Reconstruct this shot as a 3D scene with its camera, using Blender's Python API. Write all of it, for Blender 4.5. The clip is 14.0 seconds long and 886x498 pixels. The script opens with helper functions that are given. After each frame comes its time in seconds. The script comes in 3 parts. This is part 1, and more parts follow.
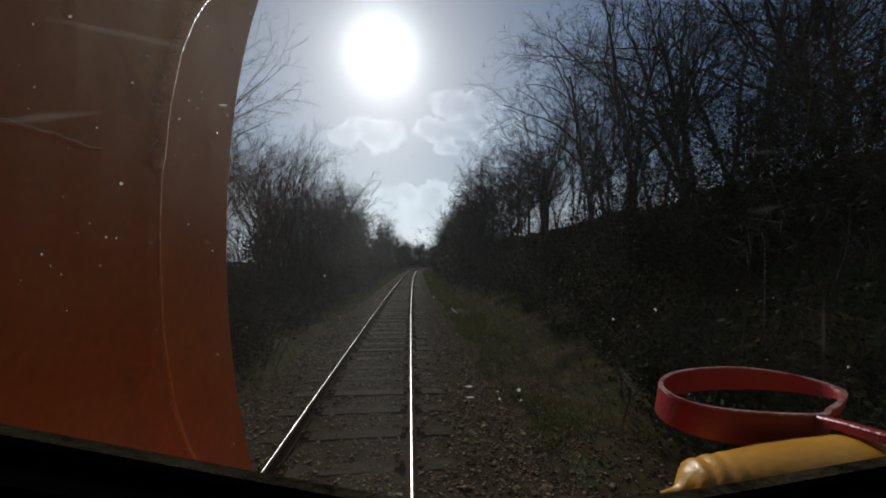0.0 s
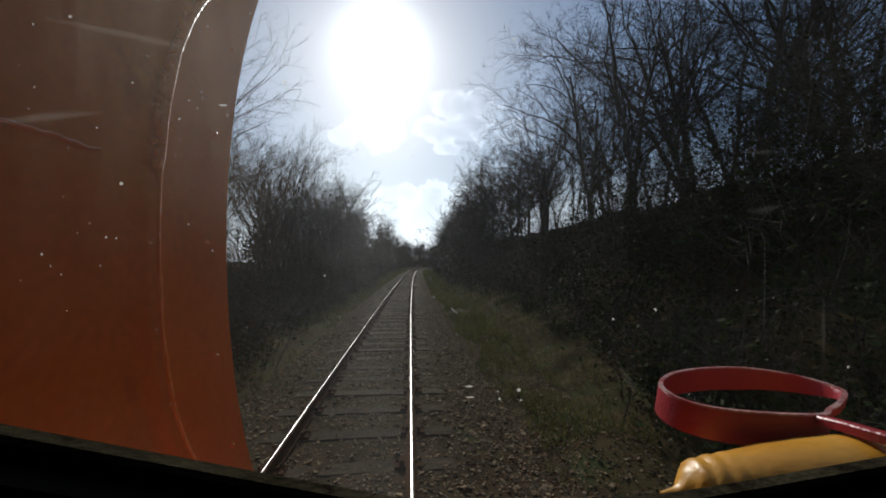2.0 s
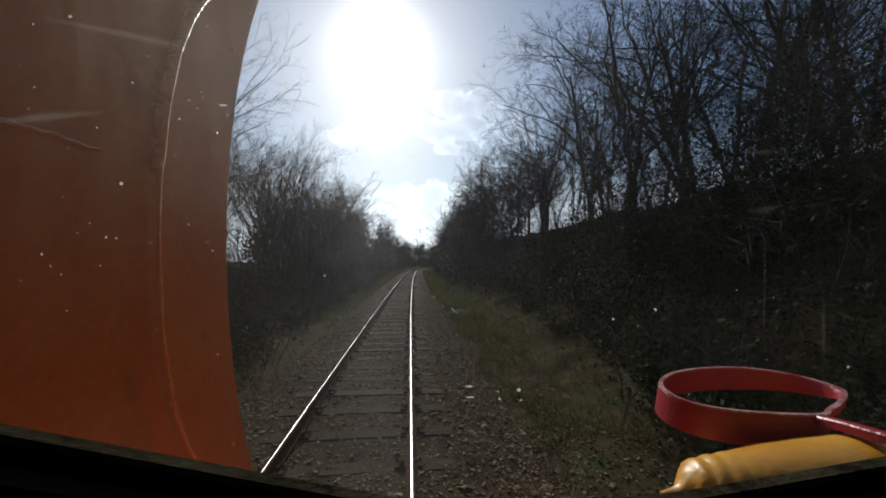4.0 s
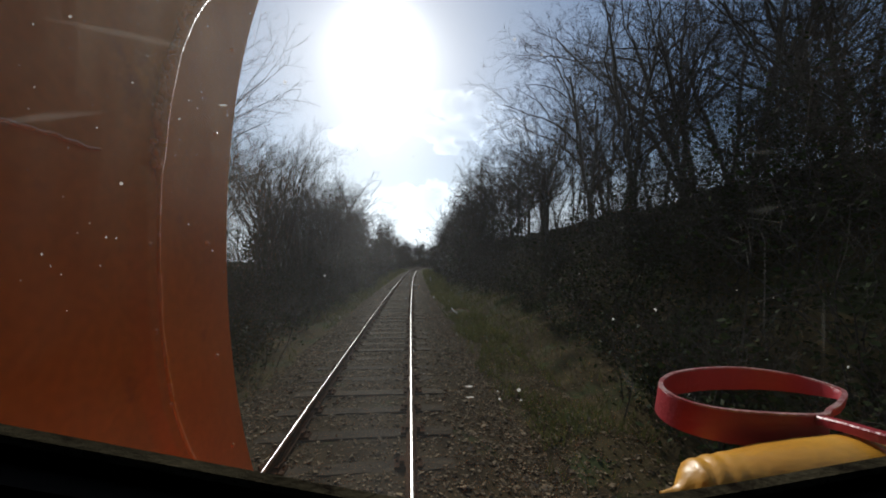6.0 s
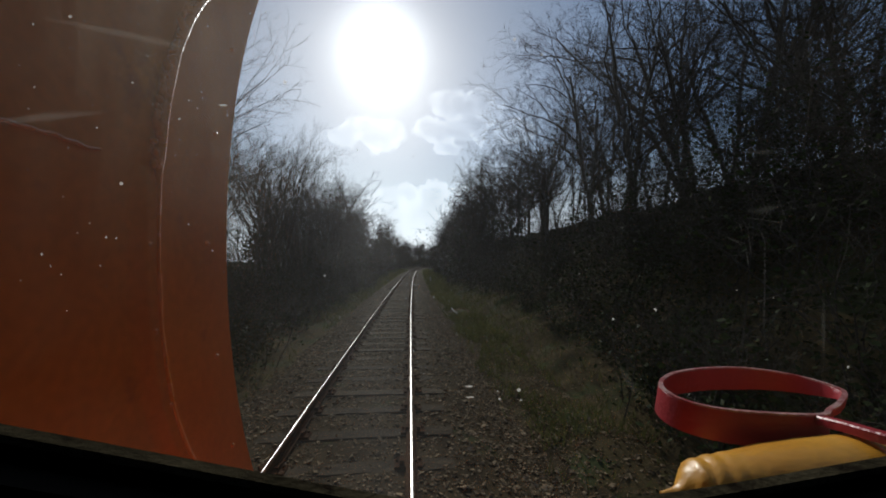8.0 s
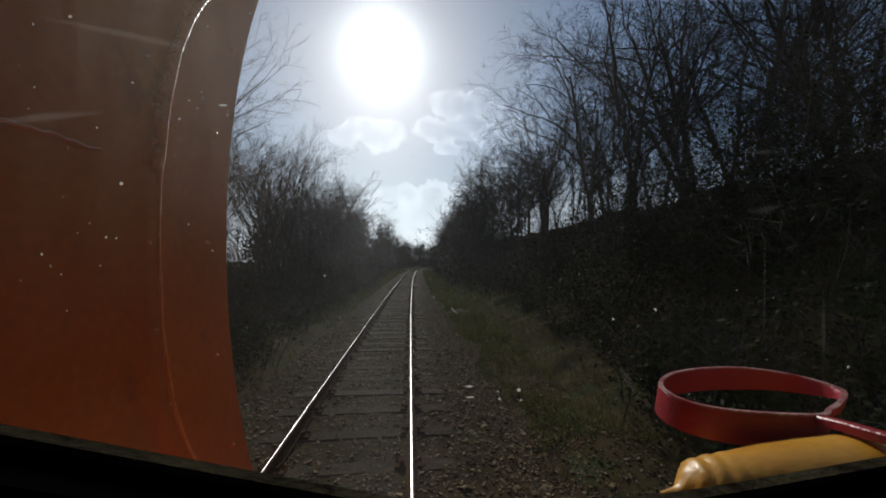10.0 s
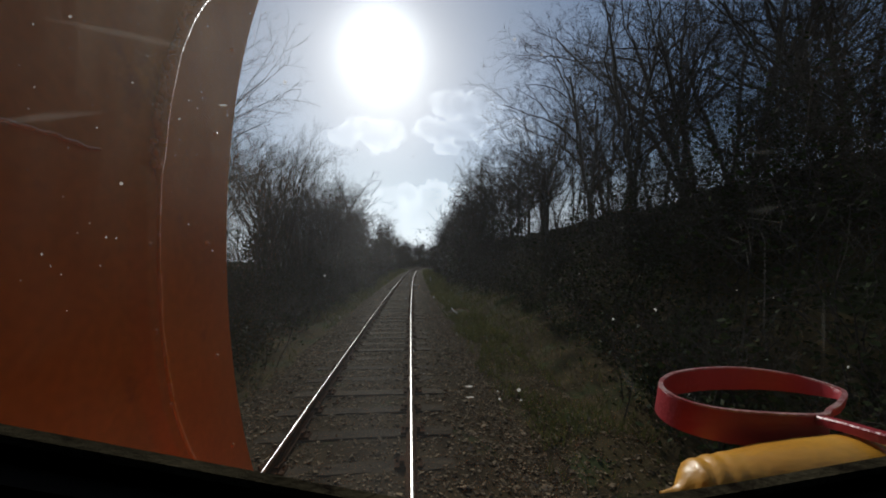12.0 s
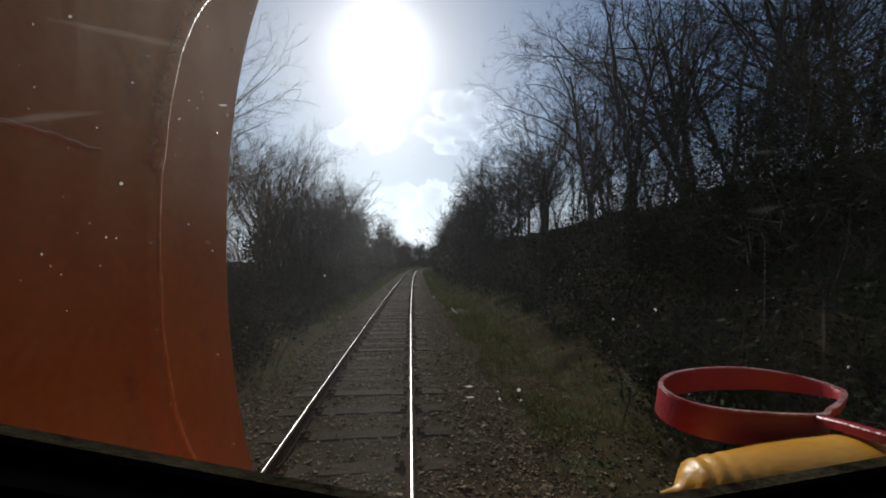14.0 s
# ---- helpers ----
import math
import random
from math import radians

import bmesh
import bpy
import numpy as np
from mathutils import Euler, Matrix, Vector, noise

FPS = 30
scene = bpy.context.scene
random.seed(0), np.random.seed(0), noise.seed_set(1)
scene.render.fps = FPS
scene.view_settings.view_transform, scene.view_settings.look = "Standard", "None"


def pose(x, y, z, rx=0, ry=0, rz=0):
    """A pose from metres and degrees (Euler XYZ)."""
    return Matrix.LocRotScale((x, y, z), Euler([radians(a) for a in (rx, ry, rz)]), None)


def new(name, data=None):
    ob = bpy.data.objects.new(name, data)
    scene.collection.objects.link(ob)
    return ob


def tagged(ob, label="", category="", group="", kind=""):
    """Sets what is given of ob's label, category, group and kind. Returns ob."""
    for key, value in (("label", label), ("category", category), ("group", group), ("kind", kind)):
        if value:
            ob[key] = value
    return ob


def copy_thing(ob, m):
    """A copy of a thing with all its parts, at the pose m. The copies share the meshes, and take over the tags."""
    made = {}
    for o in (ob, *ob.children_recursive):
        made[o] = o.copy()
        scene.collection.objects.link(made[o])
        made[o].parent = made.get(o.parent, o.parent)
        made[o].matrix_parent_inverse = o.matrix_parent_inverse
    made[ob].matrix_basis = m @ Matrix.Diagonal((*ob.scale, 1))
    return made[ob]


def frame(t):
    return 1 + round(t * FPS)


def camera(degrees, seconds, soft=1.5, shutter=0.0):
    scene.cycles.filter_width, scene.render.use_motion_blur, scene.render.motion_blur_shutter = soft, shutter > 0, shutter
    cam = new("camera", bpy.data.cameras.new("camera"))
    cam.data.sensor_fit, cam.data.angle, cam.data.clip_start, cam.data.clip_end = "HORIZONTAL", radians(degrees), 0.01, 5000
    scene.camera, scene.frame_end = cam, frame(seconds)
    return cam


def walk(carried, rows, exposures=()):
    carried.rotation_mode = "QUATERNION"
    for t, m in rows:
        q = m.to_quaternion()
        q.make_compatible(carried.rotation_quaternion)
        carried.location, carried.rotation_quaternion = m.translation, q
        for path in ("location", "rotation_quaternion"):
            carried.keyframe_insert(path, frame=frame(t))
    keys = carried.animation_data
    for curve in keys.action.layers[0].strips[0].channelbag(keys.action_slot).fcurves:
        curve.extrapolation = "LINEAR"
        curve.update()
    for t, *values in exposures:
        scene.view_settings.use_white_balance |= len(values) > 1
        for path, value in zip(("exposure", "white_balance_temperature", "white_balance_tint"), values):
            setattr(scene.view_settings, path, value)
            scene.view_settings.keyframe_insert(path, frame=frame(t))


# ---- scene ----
# The camera rides in the cab of a locomotive; locomotive and line are built as they stand together half way along the clip.
YAW, TILT = 5.2, 2.0                        # the camera looks this far to the right of the track and up, in degrees
EYE = 2.11                                  # height of the camera over the rail tops
cam = camera(100.0, 14.0, soft=1.8)
HERE = pose(0, 0, EYE, 90 + TILT, 0, -YAW)
walk(cam, [(0.0, HERE), (7.0, HERE), (14.0, HERE)],
     exposures=[(t, stops, 6000, 5) for t, stops in
                ((0.0, -0.70), (0.5, -0.45), (2.5, -0.18), (6.0, -0.05), (7.0, -0.12), (8.5, -0.46), (11.0, -0.48), (11.5, -0.34), (12.5, -0.54), (13.0, -0.36), (14.0, -0.22))])

# ---- light: low sun nearly ahead over the track, hazy sky with broken cumulus ----
SUN_ELEV, SUN_AZ = 29.4, -4.4               # degrees; azimuth to the right of the track
world = bpy.data.worlds.new("sky")
scene.world = world
world.use_nodes = True
wt = world.node_tree
wt.nodes.clear()


def wn(kind, **values):
    n = wt.nodes.new(kind)
    for k, v in values.items():
        n.inputs[k].default_value = v
    return n


sky = wt.nodes.new("ShaderNodeTexSky")
sky.sky_type, sky.sun_disc = "NISHITA", False
sky.sun_elevation, sky.sun_rotation = radians(SUN_ELEV), radians(SUN_AZ)
sky.air_density, sky.dust_density, sky.ozone_density, sky.altitude = 1.0, 0.65, 1.6, 50
coord = wt.nodes.new("ShaderNodeTexCoord")


def wmath(operation, a, b=None, c=None):
    n = wt.nodes.new("ShaderNodeMath")
    n.operation = operation
    for i, v in enumerate((a, b, c)):
        if isinstance(v, (int, float)):
            n.inputs[i].default_value = v
        elif v is not None:
            wt.links.new(v, n.inputs[i])
    return n.outputs[0]


def wrange(value, lo, hi, to0=0.0, to1=1.0, smooth=True):
    n = wt.nodes.new("ShaderNodeMapRange")
    n.interpolation_type = "SMOOTHSTEP" if smooth else "LINEAR"
    for key, v in zip(("From Min", "From Max", "To Min", "To Max"), (lo, hi, to0, to1)):
        n.inputs[key].default_value = v
    wt.links.new(value, n.inputs["Value"])
    return n.outputs[0]


# heaped clouds, each a few round heads: across, up (parts of the unit sky), half width, half height
lumps = wn("ShaderNodeTexNoise", Scale=19.0, Detail=10.0, Roughness=0.62, Distortion=0.2)
wt.links.new(coord.outputs["Generated"], lumps.inputs["Vector"])
cover = None
for across, up, wide, high in ((0.106, 0.389, 0.059, 0.038), (0.166, 0.397, 0.052, 0.035), (0.137, 0.341, 0.079, 0.038), (0.062, 0.341, 0.052, 0.033),
                               (0.202, 0.368, 0.033, 0.029), (0.103, 0.293, 0.044, 0.02), (-0.09, 0.325, 0.075, 0.04), (-0.165, 0.318, 0.04, 0.026),
                               (-0.004, 0.178, 0.033, 0.032), (0.061, 0.182, 0.048, 0.032), (-0.051, 0.155, 0.067, 0.032), (0.128, 0.168, 0.059, 0.029),
                               (0.031, 0.104, 0.223, 0.077), (0.26, 0.33, 0.06, 0.03)):
    where = wn("ShaderNodeMapping", Location=(-across / wide, 0, -up / high), Scale=(1 / wide, 0, 1 / high))
    away = wt.nodes.new("ShaderNodeVectorMath")
    away.operation = "LENGTH"
    wt.links.new(coord.outputs["Generated"], where.inputs["Vector"])
    wt.links.new(where.outputs[0], away.inputs[0])
    head = wmath("MULTIPLY_ADD", away.outputs["Value"], -1.0, 1.05)
    cover = head if cover is None else wmath("SMOOTH_MAX", cover, head, 0.12)
cover = wmath("ADD", cover, wmath("MULTIPLY_ADD", lumps.outputs["Fac"], 2.3, -1.15))
edge = wrange(cover, 0.0, 0.17, 0.0, 0.92)
tone = wn("ShaderNodeTexNoise", Scale=26.0, Detail=5.0)
wt.links.new(coord.outputs["Generated"], tone.inputs["Vector"])
lit = wmath("MULTIPLY", wrange(tone.outputs["Fac"], 0.36, 0.62, 1.6, 4.2), wrange(cover, 0.08, 0.7, 1.2, 0.5))
# thin high haze, thicker towards the horizon; the sun's lens bloom is painted into the sky
split = wt.nodes.new("ShaderNodeSeparateXYZ")
wt.links.new(coord.outputs["Generated"], split.inputs[0])
haze = wrange(split.outputs["Z"], 0.30, 0.02, 0.55, 1.7)
to_sun = wt.nodes.new("ShaderNodeVectorMath")
to_sun.operation = "DOT_PRODUCT"
to_sun.inputs[1].default_value = pose(0, 0, 0, SUN_ELEV, 0, -SUN_AZ) @ Vector((0, 1, 0))
wt.links.new(coord.outputs["Generated"], to_sun.inputs[0])
# bloom around the sun as three bright lobes of sky colour
glare = None
for k, peak in ((380.0, 24.0), (90.0, 1.0), (22.0, 0.9)):
    lobe = wmath("MULTIPLY", wmath("POWER", math.e, wmath("MULTIPLY_ADD", to_sun.outputs["Value"], k, -k)), peak)
    glare = lobe if glare is None else wmath("ADD", glare, lobe)
white = wt.nodes.new("ShaderNodeCombineColor")
for i in range(3):
    wt.links.new(wmath("ADD", glare, wmath("MULTIPLY_ADD", edge, lit, haze)), white.inputs[i])
# the low haze takes the colour out of the sky near the horizon
plain = wt.nodes.new("ShaderNodeRGBToBW")
wt.links.new(sky.outputs[0], plain.inputs[0])
grey = wt.nodes.new("ShaderNodeCombineColor")
for i, k in enumerate((0.96, 1.0, 1.06)):
    wt.links.new(wmath("MULTIPLY", plain.outputs[0], k), grey.inputs[i])
murk = wt.nodes.new("ShaderNodeMix")
murk.data_type = "RGBA"
over = wt.nodes.new("ShaderNodeMix")
over.data_type, over.blend_type = "RGBA", "ADD"
over.inputs["Factor"].default_value = 1.0
background = wn("ShaderNodeBackground", Strength=0.077)
final = wt.nodes.new("ShaderNodeOutputWorld")
for x, y in ((wrange(split.outputs["Z"], 0.30, 0.10, 0.0, 0.85), murk.inputs["Factor"]), (sky.outputs[0], murk.inputs["A"]), (grey.outputs[0], murk.inputs["B"]),
             (murk.outputs["Result"], over.inputs["A"]), (white.outputs[0], over.inputs["B"]),
             (over.outputs["Result"], background.inputs["Color"]), (background.outputs[0], final.inputs[0])):
    wt.links.new(x, y)

sun = new("sun", bpy.data.lights.new("sun", "SUN"))
sun.data.energy, sun.data.angle, sun.data.color = 2.5, radians(0.6), (1.0, 0.93, 0.82)
sun.matrix_world = pose(0, 0, 60, SUN_ELEV - 90, 0, -SUN_AZ)


# ---- materials ----
def material(name, dark, light, scale=6.0, rough=0.7, metal=0.0, bump=0.3, fine=60.0, vary=0.0, detail=6.0, coat=0.0,
             spot=None, spot_scale=3.0, spot_at=0.6, stretch=(1, 1, 1), through_light=0.0, gloss=0.5, grainy=0.25, pieces=0.0):
    """Two tones mixed by coarse noise, a fine noise for grain and relief, and worn or dirty spots of a third tone."""
    m = bpy.data.materials.new(name)
    m.use_nodes = True
    t = m.node_tree
    p = t.nodes["Principled BSDF"]

    def node(kind, **values):
        n = t.nodes.new(kind)
        for k, v in values.items():
            n.inputs[k].default_value = v
        return n

    def blend(a, b, fac, how="MIX"):
        n = t.nodes.new("ShaderNodeMix")
        n.data_type, n.blend_type = "RGBA", how
        for key, v in (("A", a), ("B", b), ("Factor", fac)):
            if isinstance(v, (tuple, float)):
                n.inputs[key].default_value = v
            else:
                t.links.new(v, n.inputs[key])
        return n.outputs["Result"]

    def ramp(src, lo, hi):
        n = t.nodes.new("ShaderNodeMapRange")
        n.inputs["From Min"].default_value, n.inputs["From Max"].default_value = lo, hi
        t.links.new(src, n.inputs["Value"])
        return n.outputs[0]

    c = node("ShaderNodeTexCoord")
    mp = node("ShaderNodeMapping", Scale=stretch)
    t.links.new(c.outputs["Object"], mp.inputs["Vector"])
    big = node("ShaderNodeTexNoise", Scale=scale, Detail=detail, Roughness=0.6)
    small = node("ShaderNodeTexNoise", Scale=fine, Detail=3.0)
    for n in (big, small):
        t.links.new(mp.outputs[0], n.inputs["Vector"])
    colour = blend((*dark, 1), (*light, 1), ramp(big.outputs["Fac"], 0.33, 0.67))
    grain = blend((1 - grainy,) * 3 + (1,), (1 + grainy * 0.8,) * 3 + (1,), ramp(small.outputs["Fac"], 0.3, 0.7))
    colour = blend(colour, grain, 1.0, "MULTIPLY")
    if spot:
        s = node("ShaderNodeTexNoise", Scale=spot_scale, Detail=8.0, Roughness=0.65)
        t.links.new(mp.outputs[0], s.inputs["Vector"])
        colour = blend(colour, (*spot, 1), ramp(s.outputs["Fac"], spot_at, spot_at + 0.08))
    if vary:
        info = node("ShaderNodeObjectInfo")
        colour = blend(colour, blend((1 - vary,) * 3 + (1,), (1 + vary,) * 3 + (1,), info.outputs["Random"]), 1.0, "MULTIPLY")
    if pieces:
        each = node("ShaderNodeNewGeometry")
        colour = blend(colour, blend((1 - pieces,) * 3 + (1,), (1 + pieces * 1.3,) * 3 + (1,), each.outputs["Random Per Island"]), 1.0, "MULTIPLY")
    t.links.new(colour, p.inputs["Base Color"])
    p.inputs["Metallic"].default_value, p.inputs["Coat Weight"].default_value = metal, coat
    r = t.nodes.new("ShaderNodeMapRange")
    r.inputs["To Min"].default_value, r.inputs["To Max"].default_value = max(rough - 0.12, 0.03), min(rough + 0.12, 1)
    t.links.new(big.outputs["Fac"], r.inputs["Value"])
    t.links.new(r.outputs[0], p.inputs["Roughness"])
    p.inputs["Specular IOR Level"].default_value = gloss
    if bump:
        b = node("ShaderNodeBump", Strength=bump, Distance=0.01)
        t.links.new(small.outputs["Fac"], b.inputs["Height"])
        t.links.new(b.outputs[0], p.inputs["Normal"])
    if through_light:
        p.inputs["Subsurface Weight"].default_value = 0.0
        tr = node("ShaderNodeBsdfTranslucent")
        t.links.new(colour, tr.inputs["Color"])
        mix = node("ShaderNodeMixShader", Fac=through_light)
        t.links.new(p.outputs[0], mix.inputs[1])
        t.links.new(tr.outputs[0], mix.inputs[2])
        t.links.new(mix.outputs[0], t.nodes["Material Output"].inputs["Surface"])
    return m


ORANGE = material("orange_paint", (0.66, 0.168, 0.016), (0.80, 0.232, 0.025), 2.2, 0.45, 0, 0.02, 60, spot=(0.52, 0.13, 0.025), spot_scale=5, spot_at=0.64, grainy=0.09, gloss=0.14)
ENAMEL = material("thick_orange_enamel", (0.72, 0.19, 0.025), (0.86, 0.27, 0.035), 8, 0.28, 0, 0.25, 70, coat=0.15, grainy=0.08)
RED = material("red_paint", (0.36, 0.026, 0.036), (0.45, 0.042, 0.056), 9, 0.36, 0, 0.15, 120, coat=0.12, spot=(0.22, 0.02, 0.02), spot_scale=22, spot_at=0.68, grainy=0.07)
YELLOW = material("yellow_paint", (0.78, 0.345, 0.027), (0.85, 0.42, 0.04), 12, 0.38, 0, 0.1, 90, coat=0.25, spot=(0.35, 0.13, 0.02), spot_scale=26, spot_at=0.7, grainy=0.07)
WORN = material("chipped_red_paint", (0.42, 0.06, 0.06), (0.66, 0.42, 0.38), 40, 0.4, 0, 0.3, 160, coat=0.3)
BLACK = material("black_rubber", (0.032, 0.027, 0.017), (0.066, 0.055, 0.034), 11, 0.9, 0, 0.3, 150, spot=(0.018, 0.014, 0.010), spot_scale=24, spot_at=0.56, gloss=0.0, grainy=0.12)
CAB = material("dark_cab_paint", (0.022, 0.019, 0.015), (0.038, 0.033, 0.027), 5, 0.85, 0, 0.1, 80, gloss=0.02, grainy=0.07)
STEEL = material("polished_rail_steel", (0.50, 0.47, 0.43), (0.62, 0.60, 0.57), 4, 0.34, 1.0, 0.05, 200, stretch=(8, 0.4, 1))
PALE = material("weathered_pale_grey", (0.30, 0.29, 0.26), (0.5, 0.48, 0.44), 5, 0.8, 0, 0.4, 60, gloss=0.2)
RUST = material("rusty_steel", (0.045, 0.024, 0.013), (0.09, 0.046, 0.024), 12, 0.95, 0.0, 0.4, 120, gloss=0.03)
WOOD = material("weathered_sleeper_wood", (0.058, 0.043, 0.027), (0.125, 0.095, 0.06), 3, 0.9, 0, 0.6, 45, vary=0.35, stretch=(1, 7, 7), gloss=0.05)
STONE = material("ballast_stone", (0.092, 0.064, 0.037), (0.265, 0.195, 0.116), 23, 0.85, 0, 0.5, 50, gloss=0.04, pieces=0.45)
BED = material("dirty_ballast_bed", (0.038, 0.027, 0.015), (0.076, 0.055, 0.030), 3.0, 0.95, 0, 1.0, 35, spot=(0.05, 0.055, 0.022), spot_scale=1.1, spot_at=0.6, gloss=0.02)
EARTH = material("leaf_littered_earth", (0.046, 0.034, 0.016), (0.090, 0.068, 0.032), 1.3, 0.95, 0, 1.0, 30, spot=(0.052, 0.06, 0.024), spot_scale=0.7, spot_at=0.52, gloss=0.02)
BARK = material("winter_bark", (0.06, 0.05, 0.04), (0.13, 0.112, 0.09), 5, 0.9, 0, 0.7, 30, vary=0.25, gloss=0.15)
TWIG = material("bare_twigs", (0.042, 0.032, 0.024), (0.085, 0.068, 0.05), 3, 0.85, 0, 0.2, 60, vary=0.25, gloss=0.15)
IVY = material("dark_ivy_leaves", (0.022, 0.03, 0.010), (0.046, 0.056, 0.019), 1.5, 0.55, 0, 0.2, 25, vary=0.3, through_light=0.12, gloss=0.03)
GRASS = material("verge_grass", (0.074, 0.08, 0.022), (0.15, 0.146, 0.05), 0.8, 0.7, 0, 0.1, 20, spot=(0.105, 0.088, 0.042), spot_scale=1.6, spot_at=0.56, through_light=0.35, gloss=0.02)
LITTER = material("dead_leaves", (0.10, 0.062, 0.034), (0.27, 0.19, 0.11), 2.5, 0.8, 0, 0.2, 30, through_light=0.2, gloss=0.2, pieces=0.45)


# glass with a thin film of dust; sun glare is painted into it at upper left
PANE = bpy.data.materials.new("dusty_glass_with_glare")
PANE.use_nodes = True
pt = PANE.node_tree
pt.nodes.clear()


def pn(kind, **values):
    n = pt.nodes.new(kind)
    for k, v in values.items():
        n.inputs[k].default_value = v
    return n


def prange(value, lo, hi, to0, to1):
    n = pn("ShaderNodeMapRange", **{"From Min": lo, "From Max": hi, "To Min": to0, "To Max": to1})
    n.interpolation_type = "SMOOTHSTEP"
    pt.links.new(value, n.inputs["Value"])
    return n.outputs[0]


def pmath(operation, a, b):
    n = pn("ShaderNodeMath")
    n.operation = operation
    for i, v in enumerate((a, b)):
        if isinstance(v, float):
            n.inputs[i].default_value = v
        else:
            pt.links.new(v, n.inputs[i])
    return n.outputs[0]


p_at, p_axes = pn("ShaderNodeTexCoord"), pn("ShaderNodeSeparateXYZ")
p_film, p_streak = pn("ShaderNodeTexNoise", Scale=9.0, Detail=8.0, Roughness=0.7), pn("ShaderNodeTexNoise", Scale=34.0, Detail=4.0, Roughness=0.6)
p_long = pn("ShaderNodeMapping", Scale=(2.2, 1.0, 0.35))
p_clear, p_dust_glare, p_shine = pn("ShaderNodeBsdfTransparent"), pn("ShaderNodeBsdfTranslucent", Color=(0.77, 0.66, 0.50, 1)), pn("ShaderNodeBsdfGlossy", Roughness=0.02)
p_haze = pn("ShaderNodeBsdfHair", Color=(0.95, 0.96, 1.0, 1), RoughnessU=0.13, RoughnessV=0.13)
p_up = pn("ShaderNodeCombineXYZ", Z=1.0)
p_haze.component = "Transmission"
pt.links.new(p_up.outputs[0], p_haze.inputs["Tangent"])
p_mix3 = pn("ShaderNodeMixShader")
p_mix, p_mix2, p_out = pn("ShaderNodeMixShader"), pn("ShaderNodeMixShader", Fac=0.015), pn("ShaderNodeOutputMaterial")
for x, y in ((p_at.outputs["Object"], p_film.inputs["Vector"]), (p_at.outputs["Object"], p_axes.inputs[0]), (p_at.outputs["Object"], p_long.inputs[0]),
             (p_long.outputs[0], p_streak.inputs["Vector"])):
    pt.links.new(x, y)
# veiling glare over the bonnet, put in as extra film at upper left
left_glare = pmath("MULTIPLY", prange(p_axes.outputs["X"], -0.06, -0.13, 0.0, 0.042), prange(p_axes.outputs["Z"], EYE - 0.04, EYE + 0.17, 0.08, 1.05))
left_glare = pmath("MULTIPLY", left_glare, prange(p_axes.outputs["X"], -0.30, -0.13, 0.22, 1.0))
left_glare = pmath("MULTIPLY", left_glare, prange(p_streak.outputs["Fac"], 0.3, 0.75, 0.7, 1.35))
film_and_glare = pmath("ADD", prange(p_film.outputs["Fac"], 0.38, 0.75, 0.0004, 0.003), left_glare)
# haze around the sun, cut back to the right to keep the darks deep
veil = pmath("MULTIPLY", prange(p_film.outputs["Fac"], 0.3, 0.75, 0.007, 0.017), prange(p_axes.outputs["X"], 0.06, 0.28, 1.0, 0.4))
for x, y in ((film_and_glare, p_mix.inputs[0]), (p_clear.outputs[0], p_mix.inputs[1]), (p_dust_glare.outputs[0], p_mix.inputs[2]),
             (veil, p_mix3.inputs[0]), (p_mix.outputs[0], p_mix3.inputs[1]), (p_haze.outputs[0], p_mix3.inputs[2]), (p_mix3.outputs[0], p_mix2.inputs[1]), (p_shine.outputs[0], p_mix2.inputs[2]), (p_mix2.outputs[0], p_out.inputs[0])):
    pt.links.new(x, y)


def dirt_and_glare(name, amount):
    """Dried dirt on glass, and painted streaks of glare, which let most of the light through."""
    m = bpy.data.materials.new(name)
    m.use_nodes = True
    t = m.node_tree
    t.nodes.clear()
    clear, dust, mix, out = (t.nodes.new(k) for k in ("ShaderNodeBsdfTransparent", "ShaderNodeBsdfTranslucent", "ShaderNodeMixShader", "ShaderNodeOutputMaterial"))
    grain, span = t.nodes.new("ShaderNodeTexNoise"), t.nodes.new("ShaderNodeMapRange")
    grain.inputs["Scale"].default_value = 120.0
    dust.inputs["Color"].default_value = (0.8, 0.78, 0.72, 1)
    for key, v in zip(("From Min", "From Max", "To Min", "To Max"), (0.3, 0.7, amount * 0.3, amount)):
        span.inputs[key].default_value = v
    for a, b in ((grain.outputs["Fac"], span.inputs["Value"]), (span.outputs[0], mix.inputs[0]), (clear.outputs[0], mix.inputs[1]),
                 (dust.outputs[0], mix.inputs[2]), (mix.outputs[0], out.inputs[0])):
        t.links.new(a, b)
    return m


SPECK, SMEAR, GLARE_STREAK = dirt_and_glare("dried_specks", 0.75), dirt_and_glare("dust_smears", 0.007), dirt_and_glare("glare_streaks", 0.016)


# ---- small builders ----
def mesh_of(name, verts, faces, mat, smooth=False):
    me = bpy.data.meshes.new(name)
    me.from_pydata(verts, [], faces)
    me.materials.append(mat)
    if smooth:
        me.shade_smooth()
    return me


def part(name, bm, mat, parent, label="", smooth=True):
    me = bpy.data.meshes.new(name)
    bmesh.ops.recalc_face_normals(bm, faces=bm.faces)
    bm.to_mesh(me)
    bm.free()
    me.materials.append(mat)
    if smooth:
        me.shade_smooth()
        me.set_sharp_from_angle(angle=radians(35))
    ob = new(name, me)
    ob.parent = parent
    return tagged(ob, label)


